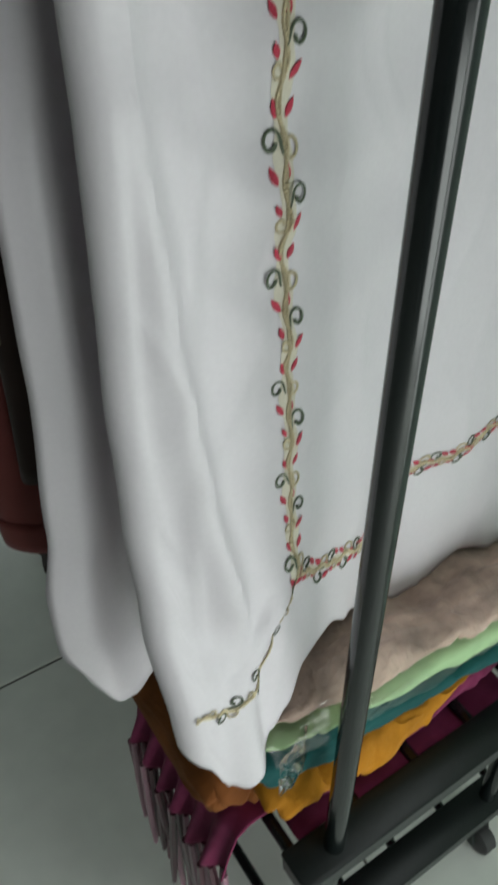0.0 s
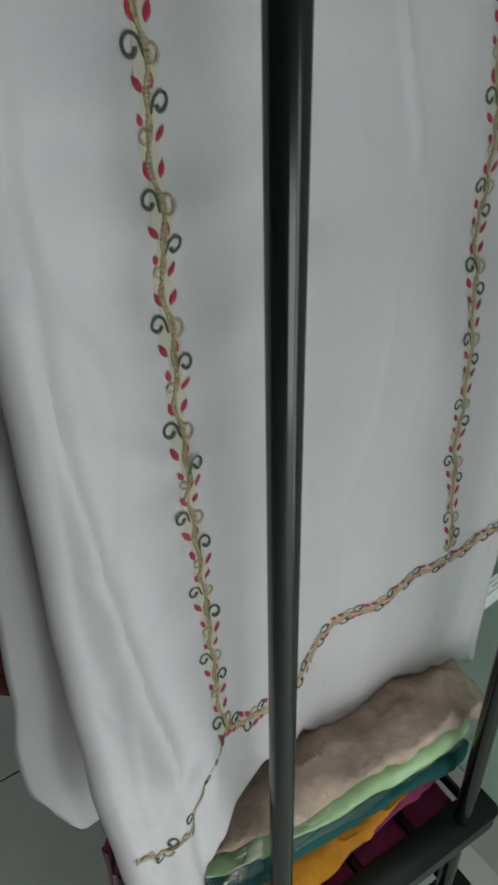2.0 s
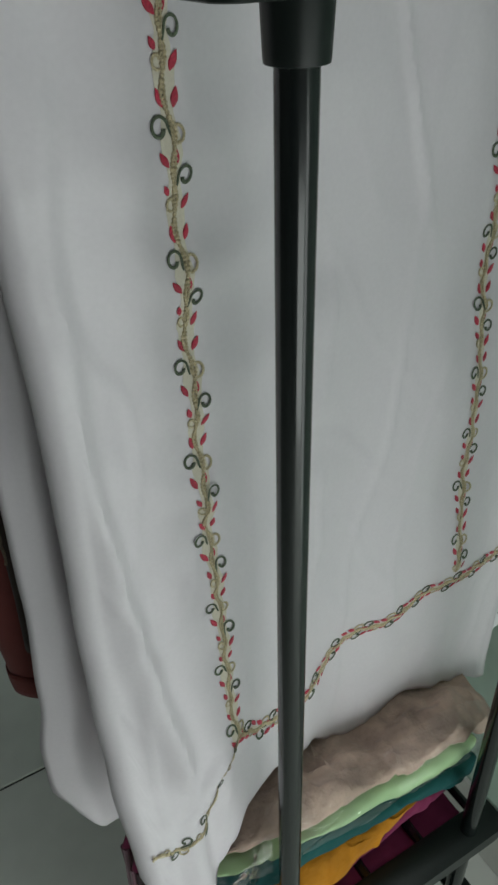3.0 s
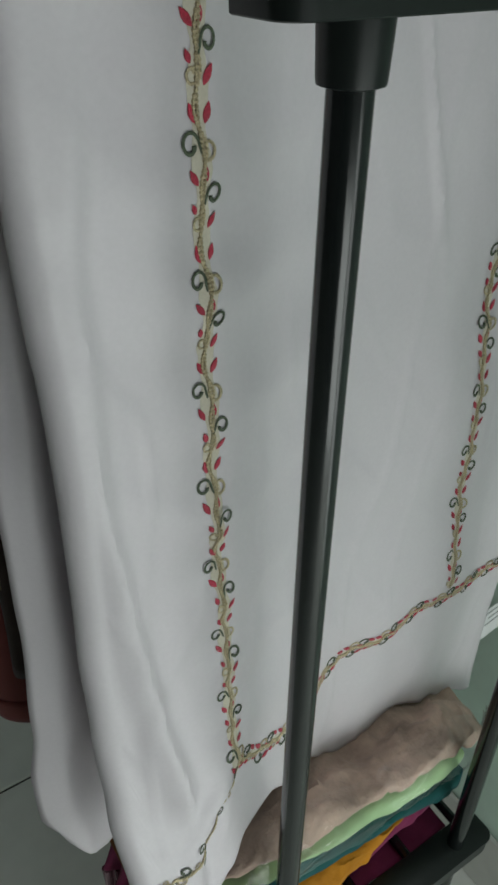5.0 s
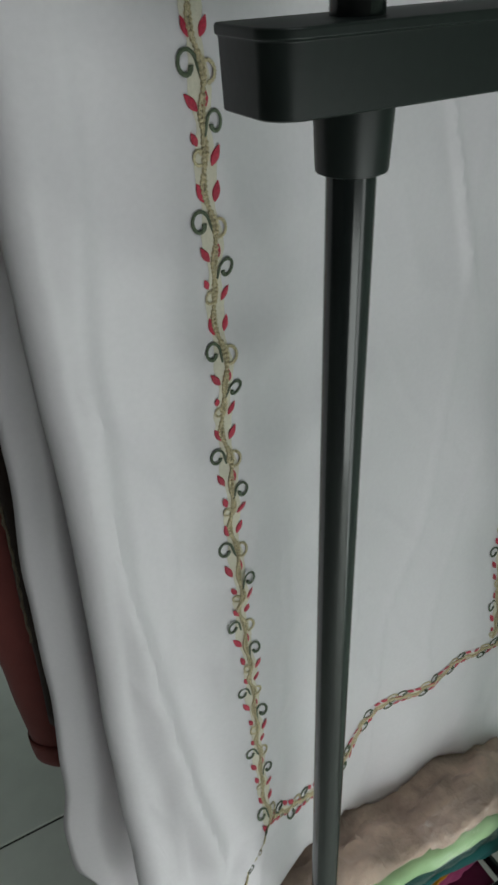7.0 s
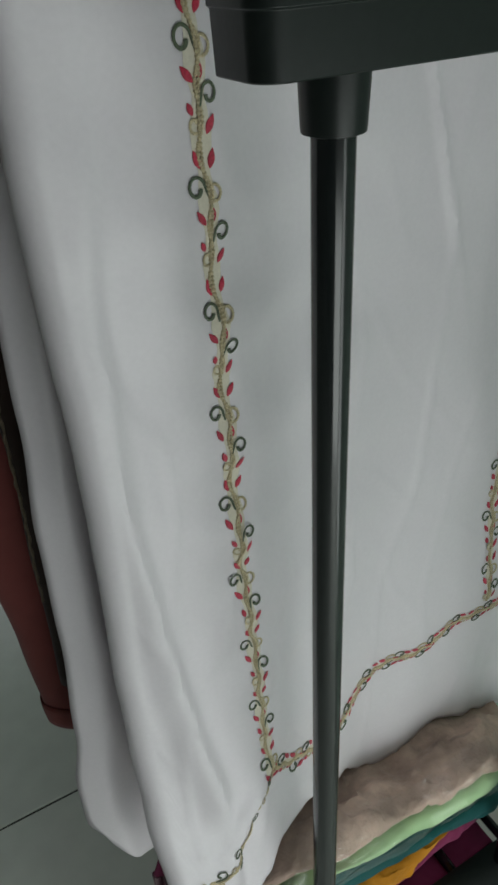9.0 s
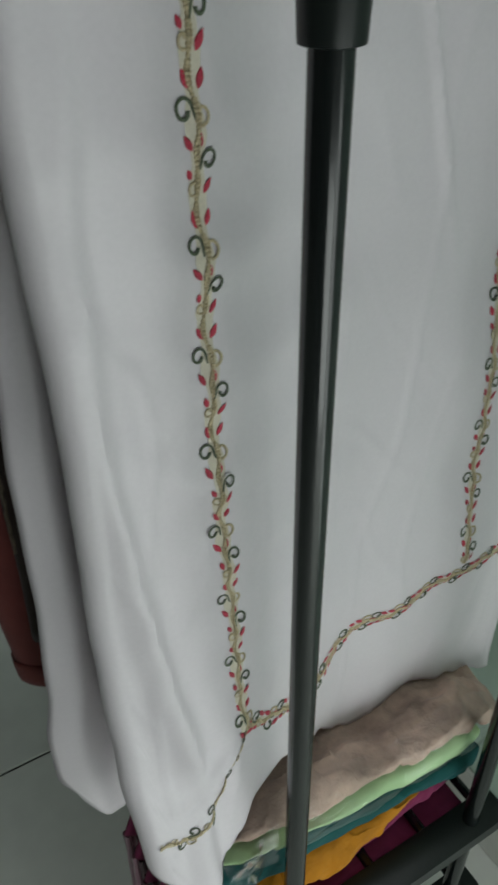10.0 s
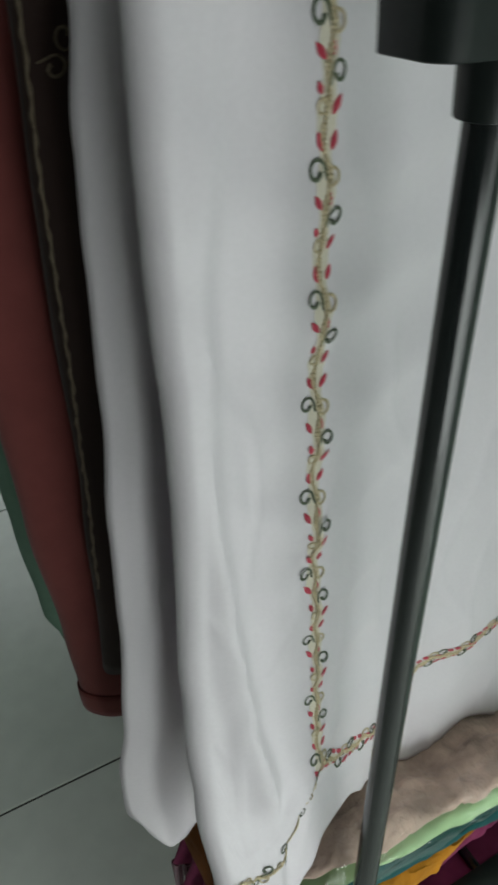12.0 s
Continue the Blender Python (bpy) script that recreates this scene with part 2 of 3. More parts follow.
def end_piece(y, ztop, tall=0.028):
    """A black moulded end bar: outer corners well rounded, inner corners sharp, a thin lip round the top."""
    x0, x1, half = 0.4535, 0.8045, 0.0205
    out = 1 if y > 0.8 else -1
    bm = bmesh.new()
    outline = []
    big, small = 0.013, 0.0022
    for cx, sx, sy in ((x1, 1, 1), (x0, -1, 1), (x0, -1, -1), (x1, 1, -1)):
        r = big if sy == out else small
        a0 = {(1, 1): 0, (-1, 1): 90, (-1, -1): 180, (1, -1): 270}[(sx, sy)]
        for k in range(13):
            a = radians(a0 + 7.5 * k)
            outline.append((cx - sx * r + r * math.cos(a), y + sy * (half - r) + r * math.sin(a)))
    levels = [(ztop, 0.0006), (ztop - 0.0005, 0.0), (ztop - 0.0035, 0.0), (ztop - 0.0040, 0.0009), (ztop - tall + 0.0006, 0.0016), (ztop - tall, 0.0022)]
    cxm = (x0 + x1) / 2
    rings = []
    for z, ins in levels:
        ring = []
        for px, py in outline:
            kx, ky = 1 - 2 * ins / (x1 - x0), 1 - ins / half
            ring.append(bm.verts.new((cxm + (px - cxm) * kx, y + (py - y) * ky, z)))
        rings.append(ring)
    n = len(outline)
    for a, b in zip(rings, rings[1:]):
        for k in range(n):
            bm.faces.new((a[k], b[k], b[(k + 1) % n], a[(k + 1) % n]))
    bm.faces.new(rings[0])
    bm.faces.new(rings[-1][::-1])
    return bm


def socket_piece(x, y, z, long):
    return tube([(x, y, z + 0.001), (x, y, z - long * 0.9), (x, y, z - long), (x, y, z - long - 0.0005)], 0.0148, 20, True, taper=[1.04, 0.97, 0.95, 0.86])


rack = thing("clothes_rack", "black tubular clothes rack with moulded plastic end pieces on casters", "rack", at=(0, 0, 0))
for x in (PX0, PX1):
    for y in (PY0, PY1):
        part("upright", tube([(x, y, BASE_Z - 0.02), (x, y, 0.9), (x, y, TOP_Z)], RT, 24), M_TUBE, rack, "glossy black steel tube")
for y in (PY0, PY1):
    for z in (BASE_Z, SHELF_Z, MID_Z):
        ep = part("end_piece", end_piece(y, z), M_PLASTIC, rack, "matt black plastic end bar")
        md = ep.modifiers.new("round", "BEVEL")
        md.width, md.segments, md.limit_method, md.angle_limit, md.harden_normals = 0.0007, 2, "ANGLE", radians(50), True
        for x in (PX0, PX1):
            part("socket", socket_piece(x, y, z - 0.028, 0.024 if z == MID_Z else 0.010), M_PLASTIC, rack)
for z in (BASE_Z, SHELF_Z):
    for x in SLATS:
        part("slat", tube([(x, PY0 + 0.015, z - 0.009), (x, PY1 - 0.015, z - 0.009)], 0.0063, 10), M_TUBE, rack)
for y in (PY0, PY1):
    part("top_bar", tube([(PX0, y, TOP_Z), (PX1, y, TOP_Z)], RT, 16), M_TUBE, rack)
part("hanging_rail", tube([((PX0 + PX1) / 2, PY0, TOP_Z - 0.002), ((PX0 + PX1) / 2, PY1, TOP_Z - 0.002)], RT, 16), M_TUBE, rack)
for x in (PX0, PX1):
    for y in (PY0, PY1):
        stem = part("caster", tube([(x, y, BASE_Z - 0.03), (x, y, FZ + 0.044)], 0.008, 10), M_STEEL, rack, "small swivel caster")
        bm = bmesh.new()
        tube([(x - 0.011, y - 0.012, FZ + 0.021), (x - 0.008, y - 0.012, FZ + 0.021), (x + 0.008, y - 0.012, FZ + 0.021), (x + 0.011, y - 0.012, FZ + 0.021)], 0.0205, 18, True, bm, [0.8, 1, 1, 0.8])
        part("wheel", bm, M_RUBBER, stem, "dark grey wheel")
        bm = bmesh.new()
        for s in (-1, 1):
            tube([(x + s * 0.013, y - 0.012, FZ + 0.018), (x + s * 0.013, y - 0.004, FZ + 0.045)], 0.004, 6, True, bm)
        part("fork", bm, M_PLASTIC, stem)


# ---- white embroidered garment ----
SIDE_L = [(0.55, 0.400), (0.716, 0.428), (0.77, 0.452), (0.853, 0.466), (0.918, 0.470), (1.04, 0.4745), (1.165, 0.478), (1.36, 0.480)]
SIDE_R = [(0.55, 0.486), (0.756, 0.491), (0.828, 0.501), (0.888, 0.506), (1.018, 0.512), (1.137, 0.517), (1.36, 0.519)]


def cloth_y(x, z):
    """Depth of the front panel: its left side hangs forward of its right and leans out towards the hem."""
    a, b = lerp(SIDE_L, z), lerp(SIDE_R, z)
    s = min(max((x - 0.45) / 0.185, 0), 1)
    s = s * s * (3 - 2 * s)
    y = a + (b - a) * s
    if z > 1.36:
        y += (0.505 - y) * min((z - 1.36) / 0.25, 1) ** 2
    low = min(max((1.3 - z) / 0.5, 0), 1)
    y += 0.0022 * low * math.sin((x - 0.37) * 26 + 2.2 * z)
    y += 0.0013 * math.sin(x * 61 - z * 7.0) * low
    # pressed ridge down the left side, hooking back near the corner
    xr = ease([(0.745, 0.430), (0.777, 0.433), (0.869, 0.422), (0.93, 0.415), (0.978, 0.410), (1.077, 0.402), (1.215, 0.405), (1.3, 0.415)], z)
    k = min(max((z - 0.735) / 0.04, 0), 1) * min(max((1.42 - z) / 0.45, 0), 1)
    y -= 0.0110 * k * math.exp(-((x - xr) / (0.0060 if x > xr else 0.018)) ** 2)
    y -= 0.0035 * math.exp(-((x - 0.410) / 0.016) ** 2 - ((z - 0.740) / 0.006) ** 2)
    # valley beside the ridge and slack between the embroidered bands
    y += 0.0014 * k * math.exp(-((x - xr - 0.030) / 0.018) ** 2)
    y += 0.0034 * noise.noise((x * 9, z * 6, 1.7)) + 0.0017 * noise.noise((x * 24, z * 15, 4.2)) + 0.0042 * noise.noise((x * 17 + z * 8, z * 11 - x * 6, 8.1))
    # thin pressed creases
    hang = min(max((1.45 - z) / 0.2, 0), 1)
    y -= 0.0011 * hang * max(0.0, 1 - 7 * abs(noise.noise((x * 9 + z * 6.5, z * 7 - x * 5, 2.2)))) ** 2
    y -= 0.0016 * hang * max(0.0, 1 - 8 * abs(noise.noise((x * 15 - z * 3, z * 5 + x * 4, 6.7)))) ** 2
    xc = 0.669 + (1.255 - z) * 0.27
    y -= 0.0042 * math.exp(-((x - xc) / 0.004) ** 2) * min(max((z - 1.08) * 6, 0), 1)
    # soft slanting press marks
    for zc, amp in ((1.245, 0.0050), (1.178, 0.0060), (1.100, 0.0058), (1.03, 0.0050), (0.955, 0.0052), (0.885, 0.0044)):
        d = (z - zc - 0.16 * (x - 0.50)) / (0.022 if z > zc else 0.016)
        y -= amp * math.exp(-d * d) * min(max((0.66 - x) / 0.08, 0), 1) * min(max((x - 0.43) / 0.05, 0), 1)
    for xd, zd, sl, amp in ((0.44, 1.05, -0.9, 0.0016), (0.445, 0.98, -1.1, 0.0016), (0.70, 0.93, 0.7, 0.0018), (0.66, 1.09, 0.6, 0.0014)):
        d = (z - zd - sl * (x - xd)) / 0.014
        y -= amp * math.exp(-d * d - ((x - xd) / 0.045) ** 2)
    return y


LEFT_EDGE = [(0.60, 0.376), (0.715, 0.373), (0.76, 0.3715), (0.815, 0.374), (0.91, 0.3755), (1.03, 0.3795), (1.12, 0.3815), (1.2, 0.3805), (1.27, 0.3805), (1.332, 0.383), (1.6, 0.43)]
HEM_LOW = [(0.36, 0.740), (0.370, 0.715), (0.376, 0.669), (0.391, 0.630), (0.404, 0.621), (0.417, 0.624), (0.439, 0.653), (0.45, 0.663), (0.476, 0.685), (0.51, 0.687), (0.54, 0.668), (0.575, 0.640), (0.61, 0.606), (0.637, 0.594), (0.67, 0.599), (0.717, 0.611), (0.768, 0.595), (0.80, 0.575), (0.856, 0.550)]
RIGHT_EDGE = [(0.55, 0.857), (0.63, 0.858), (0.70, 0.862), (0.772, 0.872), (0.87, 0.871), (1.2, 0.862), (1.4, 0.85), (1.6, 0.77)]
FLAP = [(0.66, 0.430), (0.69, 0.431), (0.718, 0.435), (0.739, 0.451), (0.763, 0.475), (0.775, 0.487)]   # crease of the drooping corner
TOP = 1.62


def front_y(x, z):
    """Depth of the front panel with its drooping corner, which stands in front of the rest along a slanting crease."""
    y = cloth_y(x, z)
    line = ease(FLAP, z)
    if z < 0.80:
        k = min((0.80 - z) / 0.055, 1)
        y += 0.013 * k / (1 + math.exp(-(x - line - 0.003) / 0.0022))
        y -= 0.004 * k * math.exp(-((x - line + 0.012) / 0.012) ** 2)
    return y


def front_panel(u, v):
    """u: round the left roll, then across; v: from the top down."""
    roll = 0.13
    if u < roll:
        a = (1 - u / roll)
        zb = ease(HEM_LOW, 0.381) + 0.05 * a
        z = TOP + (zb - TOP) * v
        xl = ease(LEFT_EDGE, z)
        ang = a * math.pi * 0.95
        x = xl + 0.016 - 0.016 * math.sin(min(ang, math.pi / 2)) + (max(ang - math.pi / 2, 0) * 0.03)
        y = cloth_y(xl + 0.016, z) + 0.016 * (1 - math.cos(min(ang, math.pi / 2))) + max(ang - math.pi / 2, 0) * 0.012
        return (x, y, z)
    s = (u - roll) / (1 - roll)
    xb = 0.381 + (0.855 - 0.381) * s
    zb = ease(HEM_LOW, xb)
    z = TOP + (zb - TOP) * v
    xl, xr = ease(LEFT_EDGE, z) + 0.016, ease(RIGHT_EDGE, z)
    x = xl + (xr - xl) * s
    y = front_y(x, z)
    return (x, y, z)


dress = thing("white_garment", "long white garment with red and gold vine embroidery on the rack", "garment")
thicken(part("front_panel", grid(front_panel, 150, 170), M_WHITE, dress, "white crepe front panel with a drooping corner"), 0.0012)

BACK_LEFT = [(0.66, 0.341), (0.69, 0.334), (0.744, 0.335), (0.811, 0.346), (0.935, 0.354), (1.03, 0.357), (1.12, 0.365), (1.21, 0.369), (1.273, 0.372), (1.33, 0.379), (1.6, 0.43)]


def back_panel(u, v):
    zb = lerp([(0, 0.675), (0.02, 0.645), (0.06, 0.607), (0.105, 0.586), (0.125, 0.590), (0.16, 0.612), (0.3, 0.62), (1, 0.57)], u)
    z = TOP + (zb - TOP) * v
    x0 = ease(BACK_LEFT, z)
    x = x0 + (0.80 - x0) * u
    y = 0.540 + 0.004 * math.sin(9 * z + 5 * x) * min((TOP - z) * 2, 1) - 0.008 * math.exp(-((u - 0.05) / 0.03) ** 2) + 0.010 * math.exp(-((u - 0.13) / 0.04) ** 2)
    y += 0.004 * math.exp(-(u / 0.01) ** 2) + 0.003 * noise.noise((x * 12, z * 7, 5.5))
    if z > 1.36:
        y += (0.525 - y) * min((z - 1.36) / 0.25, 1) ** 2
    return (x, y, z)


thicken(part("back_panel", grid(back_panel, 90, 90), M_WHITE, dress, "white crepe back panel"), 0.0012)

# embroidery pieces, each laid on the cloth


def spiral_mesh(name, r, thick, material, flip=1):
    """A hooked curl: leaves the stem low, rises over the top and curls in to a thick end."""
    pts, tp = [], []
    n = 20
    for k in range(n + 1):
        q = k / n
        a = radians(5 + 345 * q)
        rr = r * (1.0 - 0.58 * q ** 1.3)
        pts.append((flip * rr * math.cos(a), 0, 1.22 * rr * math.sin(a)))
        tp.append(0.9 + 0.55 * q ** 3)
    pts = [(flip * r * 1.25, 0, -r * 1.15), (flip * r * 1.1, 0, -r * 0.55)] + pts
    return mesh_of(tube(pts, thick, 5, True, None, [0.6, 0.8] + tp), name, material)


def leaf_mesh(name, long, wide, thick):
    bm = bmesh.new()

    def fn(u, v):
        w = math.sin(math.pi * min(max(v, 0.02), 0.98)) ** 0.8 * (1.15 - 0.4 * v)
        a = 2 * math.pi * u
        return (wide / 2 * w * math.cos(a), -thick * w * math.sin(a), (v - 0.5) * long)

    grid(fn, 8, 7, bm, True)
    return mesh_of(bm, name, M_RED)


def loop_mesh(name, r, thick):
    pts = []
    for k in range(21):
        a = -0.6 * math.pi + 2 * math.pi * 0.95 * k / 20
        q = r * (1 - 0.25 * k / 20)
        pts.append((q * math.cos(a), 0, 1.15 * q * math.sin(a)))
    pts = [Vector(p).lerp(Vector(q), f) for p, q in zip(pts, pts[1:]) for f in (0, 0.5)]
    return mesh_of(tube(pts, thick, 5, True, None, [0.7 + 0.4 * (k % 2) for k in range(len(pts))]), name, M_GOLD)


SP_L = spiral_mesh("curl", 0.0049, 0.00095, M_GREEN, 1)
SP_R = spiral_mesh("curl", 0.0049, 0.00095, M_GREEN, -1)
GOLD_LOOP = loop_mesh("gold_loop", 0.0043, 0.0010)
GOLD_HOOK = spiral_mesh("gold_hook", 0.0034, 0.0008, M_GOLD, -1)
LEAF = leaf_mesh("leaf", 0.0092, 0.0042, 0.0008)
LEAF_S = leaf_mesh("leaf", 0.0066, 0.0036, 0.0008)


def place(x, z, turn=0, size=1.0, lift=0.0012):
    """A pose on the front panel at (x, z), turned in the plane of the cloth."""
    e = 0.002
    y = front_y(x, z)
    dx = Vector((2 * e, front_y(x + e, z) - front_y(x - e, z), 0)).normalized()
    dz = Vector((0, front_y(x, z + e) - front_y(x, z - e), 2 * e)).normalized()
    n = dz.cross(dx).normalized()
    if n.y > 0:
        n = -n
    m = Matrix((dx, -n, dz)).transposed().to_4x4()
    return Matrix.Translation(Vector((x, y, z)) + n * lift) @ m @ pose(0, 0, 0, 0, turn, 0) @ Matrix.Diagonal((size, size * 0.5, size, 1))


# across, along (from the left curl downward), turn, kind
MOTIF = [(-0.0062, 0.000, 0, SP_L, "curl"), (0.0042, -0.003, 0, GOLD_LOOP, "gold_loop"), (-0.0058, -0.0135, 30, LEAF, "leaf"),
         (0.0016, -0.0125, -4, LEAF, "leaf"), (0.0060, -0.0225, 0, SP_R, "curl"), (-0.0050, -0.0275, 16, LEAF_S, "leaf"),
         (0.0056, -0.0350, -30, LEAF, "leaf"), (-0.0030, -0.0345, 180, GOLD_HOOK, "gold_hook"), (-0.0040, -0.0495, 18, LEAF, "leaf"),
         (0.0046, -0.0500, -22, LEAF, "leaf")]


def vine(path, start, step, count, size=1.0, name="vine", total=None, leaves=True, wide=1.0):
    """A gold stem along path(d) -> (x, z), d in metres from its start, with its curls, loops and leaves."""
    rng = random.Random(int(start * 1000) + count)
    total = total or count * step
    n = int(total / 0.0007)

    def strand(amp, phase):
        pts, beads = [], []
        for k in range(n + 1):
            d = total * k / n
            x, z = path(d)
            x2, z2 = path(d + 0.001)
            t = Vector((x2 - x, z2 - z)).normalized()
            side = Vector((-t.y, t.x))
            w = size * (0.0012 * math.sin(2 * math.pi * (d / step + 0.12)) + amp * math.sin(4 * math.pi * d / step + phase))
            q = Vector((x, z)) + side * w
            pts.append((q.x, front_y(q.x, q.y) - 0.0014, q.y))
            beads.append(0.40 + 0.80 * abs(math.sin(math.pi * d / 0.0024)))
        return tube(pts, 0.00105 * size, 6, True, None, beads)

    def ground(u, v):
        d = total * v
        x, z = path(d)
        x2, z2 = path(d + 0.001)
        t = Vector((x2 - x, z2 - z)).normalized()
        half = 0.0048 + 0.0012 * math.sin(4 * math.pi * d / step) + 0.0009 * noise.noise((d * 160, start, 3.0))
        q = Vector((x, z)) + Vector((-t.y, t.x)) * size * half * wide * (2 * u - 1)
        return (q.x, front_y(q.x, q.y) - 0.00095, q.y)

    stem = part(name, strand(0.0003, 0.0), M_GOLD, dress, "gold beaded stem of the embroidery")
    part("bead_cord", strand(0.0021, 1.2), M_GOLD, stem)
    part("sheer_ground", grid(ground, 4, int(total / 0.002)), M_TULLE, stem, "sheer beige embroidery ground")
    for i in range(count):
        for a, b, turn, me, nm in MOTIF:
            sense = -1 if nm == 'leaf' else 1
            d = i * step - b * step / 0.0624 + start
            if d > total or (nm == "leaf" and not leaves):
                continue
            x, z = path(d)
            x2, z2 = path(d + 0.001)
            t = Vector((x2 - x, z2 - z)).normalized()
            side = Vector((-t.y, t.x))
            q = Vector((x, z)) + side * a * size * (1 + rng.uniform(-0.1, 0.1))
            base = math.degrees(math.atan2(-t.x, -t.y))
            shared(nm, me, stem, place(q.x, q.y, base + turn * sense + rng.uniform(-9, 9), size * rng.uniform(0.92, 1.08), 0.0013))
    return stem


COL_L = [(0.769, 0.4815), (0.853, 0.4810), (0.918, 0.4805), (0.973, 0.4775), (1.04, 0.4755), (1.10, 0.4765), (1.165, 0.4765), (1.243, 0.4755), (1.35, 0.474), (1.6, 0.49)]
COL_R = [(0.80, 0.7645), (0.888, 0.766), (1.018, 0.766), (1.137, 0.764), (1.25, 0.753), (1.35, 0.743), (1.6, 0.70)]


def down(nodes, top):
    return lambda d: (lerp(nodes, top - d), top - d)


def along_hem(nodes):
    """Distance along a polyline in the plane of the cloth."""
    acc = [0.0]
    for (a, b), (c, d2) in zip(nodes, nodes[1:]):
        acc.append(acc[-1] + math.hypot(c - a, d2 - b))

    def fn(d):
        d = min(max(d, 0), acc[-1] - 1e-4)
        for k in range(len(acc) - 1):
            if d <= acc[k + 1]:
                s = (d - acc[k]) / (acc[k + 1] - acc[k])
                return (nodes[k][0] + (nodes[k + 1][0] - nodes[k][0]) * s, nodes[k][1] + (nodes[k + 1][1] - nodes[k][1]) * s)
        x, z = nodes[-1]
        return (x, z)

    def extended(d):
        if d >= acc[-1] - 0.0012:
            (a, b), (c, e) = nodes[-2], nodes[-1]
            L = math.hypot(c - a, e - b)
            return (c + (c - a) / L * (d - acc[-1]), e + (e - b) / L * (d - acc[-1]))
        return fn(d)
    return extended, acc[-1]


vine(down(COL_L, 1.4605), 0.0, 0.0675, 11, 1.0, total=0.692)
vine(down(COL_R, 1.4460), 0.0, 0.0618, 11, 1.08, total=0.660, wide=0.7)
hem, length = along_hem([(0.482, 0.768), (0.496, 0.760), (0.515, 0.747), (0.540, 0.735), (0.565, 0.724), (0.588, 0.726), (0.600, 0.738), (0.629, 0.759), (0.676, 0.757), (0.712, 0.764), (0.755, 0.770), (0.790, 0.772), (0.868, 0.770)])
vine(hem, 0.0, length / 11, 11, 1.1, wide=0.5)
flap, length = along_hem([(0.481, 0.764), (0.456, 0.741), (0.440, 0.724), (0.435, 0.711), (0.419, 0.706), (0.395, 0.711), (0.385, 0.717)])
vine(flap, 0.0, length / 4, 4, 0.85, leaves=False, wide=0.4)

# ---- card tag ----
tag = thing("price_tag", "white card tag with grey print hanging at the garment's edge", "tag", at=(0.876, 0.510, 0.648))
tilt = pose(0, 0, 0, 0, -12, 0)
card = part("card", box(-0.0215, 0.0215, -0.0005, 0.0005, -0.0265, 0.0265), M_PAPER, tag, smooth=False)
card.matrix_basis = tilt
for k, (a, b) in enumerate(((-0.004, 0.017), (0.0, 0.017), (-0.006, 0.017))):
    line = part("printed_line", box(a, b, -0.0013, -0.0007, 0.0185 - 0.010 * k, 0.0200 - 0.010 * k), M_INK, tag, smooth=False)
    line.matrix_basis = tilt
part("thread", tube([(-0.010, 0, 0.024), (-0.018, 0.004, 0.09)], 0.0006, 5), M_PAPER, tag)


# ---- hangers ----
def hanger(y, w, zt):
    h = thing("hanger", "dark plastic clothes hanger on the rail", "hanger", "hangers on the rail")
    xm = (PX0 + PX1) / 2
    part("arm", tube([(xm - w, y, zt - 0.04), (xm - w * 0.4, y, zt - 0.012), (xm, y, zt), (xm + w * 0.4, y, zt - 0.012), (xm + w, y, zt - 0.04)], 0.005, 8), M_HANGER, h)
    hook = [(xm, y, zt), (xm, y, TOP_Z - 0.035), (xm + 0.016, y, TOP_Z - 0.012), (xm + 0.0125, y, TOP_Z + 0.008), (xm, y, TOP_Z + 0.0115), (xm - 0.013, y, TOP_Z + 0.004)]
    part("hook", tube(hook, 0.0022, 6), M_STEEL, h)
    return h


for yh in (0.505, 0.612, 0.67, 0.95):
    hanger(yh, 0.15, 1.61)


# ---- other hanging garments ----
def hanging(name, label, y, left, right, bottom, depth, material, seed, band=0.0):
    """A garment hanging on the rail: a flattened tube with soft folds. left, right: nodes of (z, x)."""
    g = thing(name, label, "garment", "garments on the rail")

    def fn(u, v):
        a = 2 * math.pi * u
        z = TOP + (bottom - TOP) * v
        xl, xr = ease(left, z), ease(right, z)
        c = math.copysign(abs(math.cos(a)) ** 0.35, math.cos(a))
        x = (xl + xr) / 2 + (xr - xl) / 2 * c
        d = depth * (0.35 + 0.65 * min(v * 2, 1)) / 2
        yy = y + d * math.copysign(abs(math.sin(a)) ** 0.8, math.sin(a)) + 0.008 * v * math.sin(x * 45 + seed + 3 * z) + 0.006 * noise.noise((x * 8, z * 5, seed))
        return (x + 0.004 * noise.noise((seed, z * 7, y * 9)), yy, z + 0.008 * math.sin(x * 30 + seed) * min(max((v - 0.9) / 0.1, 0), 1))

    thicken(part("body", grid(fn, 72, 60, None, True), material, g), 0.0015)
    if band:
        # turned-up hem, a little proud of the cloth
        v0 = 1 - band / (TOP - bottom)
        mid = Vector(((ease(left, bottom) + ease(right, bottom)) / 2, y, 0))

        def turned(u, v):
            p = Vector(fn(u, v0 + (1 - v0) * v))
            out = Vector((p.x - mid.x, p.y - mid.y, 0)).normalized()
            return p + out * (0.0022 + 0.0008 * math.sin(math.pi * v)) + Vector((0, 0, -0.002 * v))
        thicken(part("hem_band", grid(turned, 72, 4, None, True), material, g, "stitched hem of the same cloth"), 0.0012)
    return g


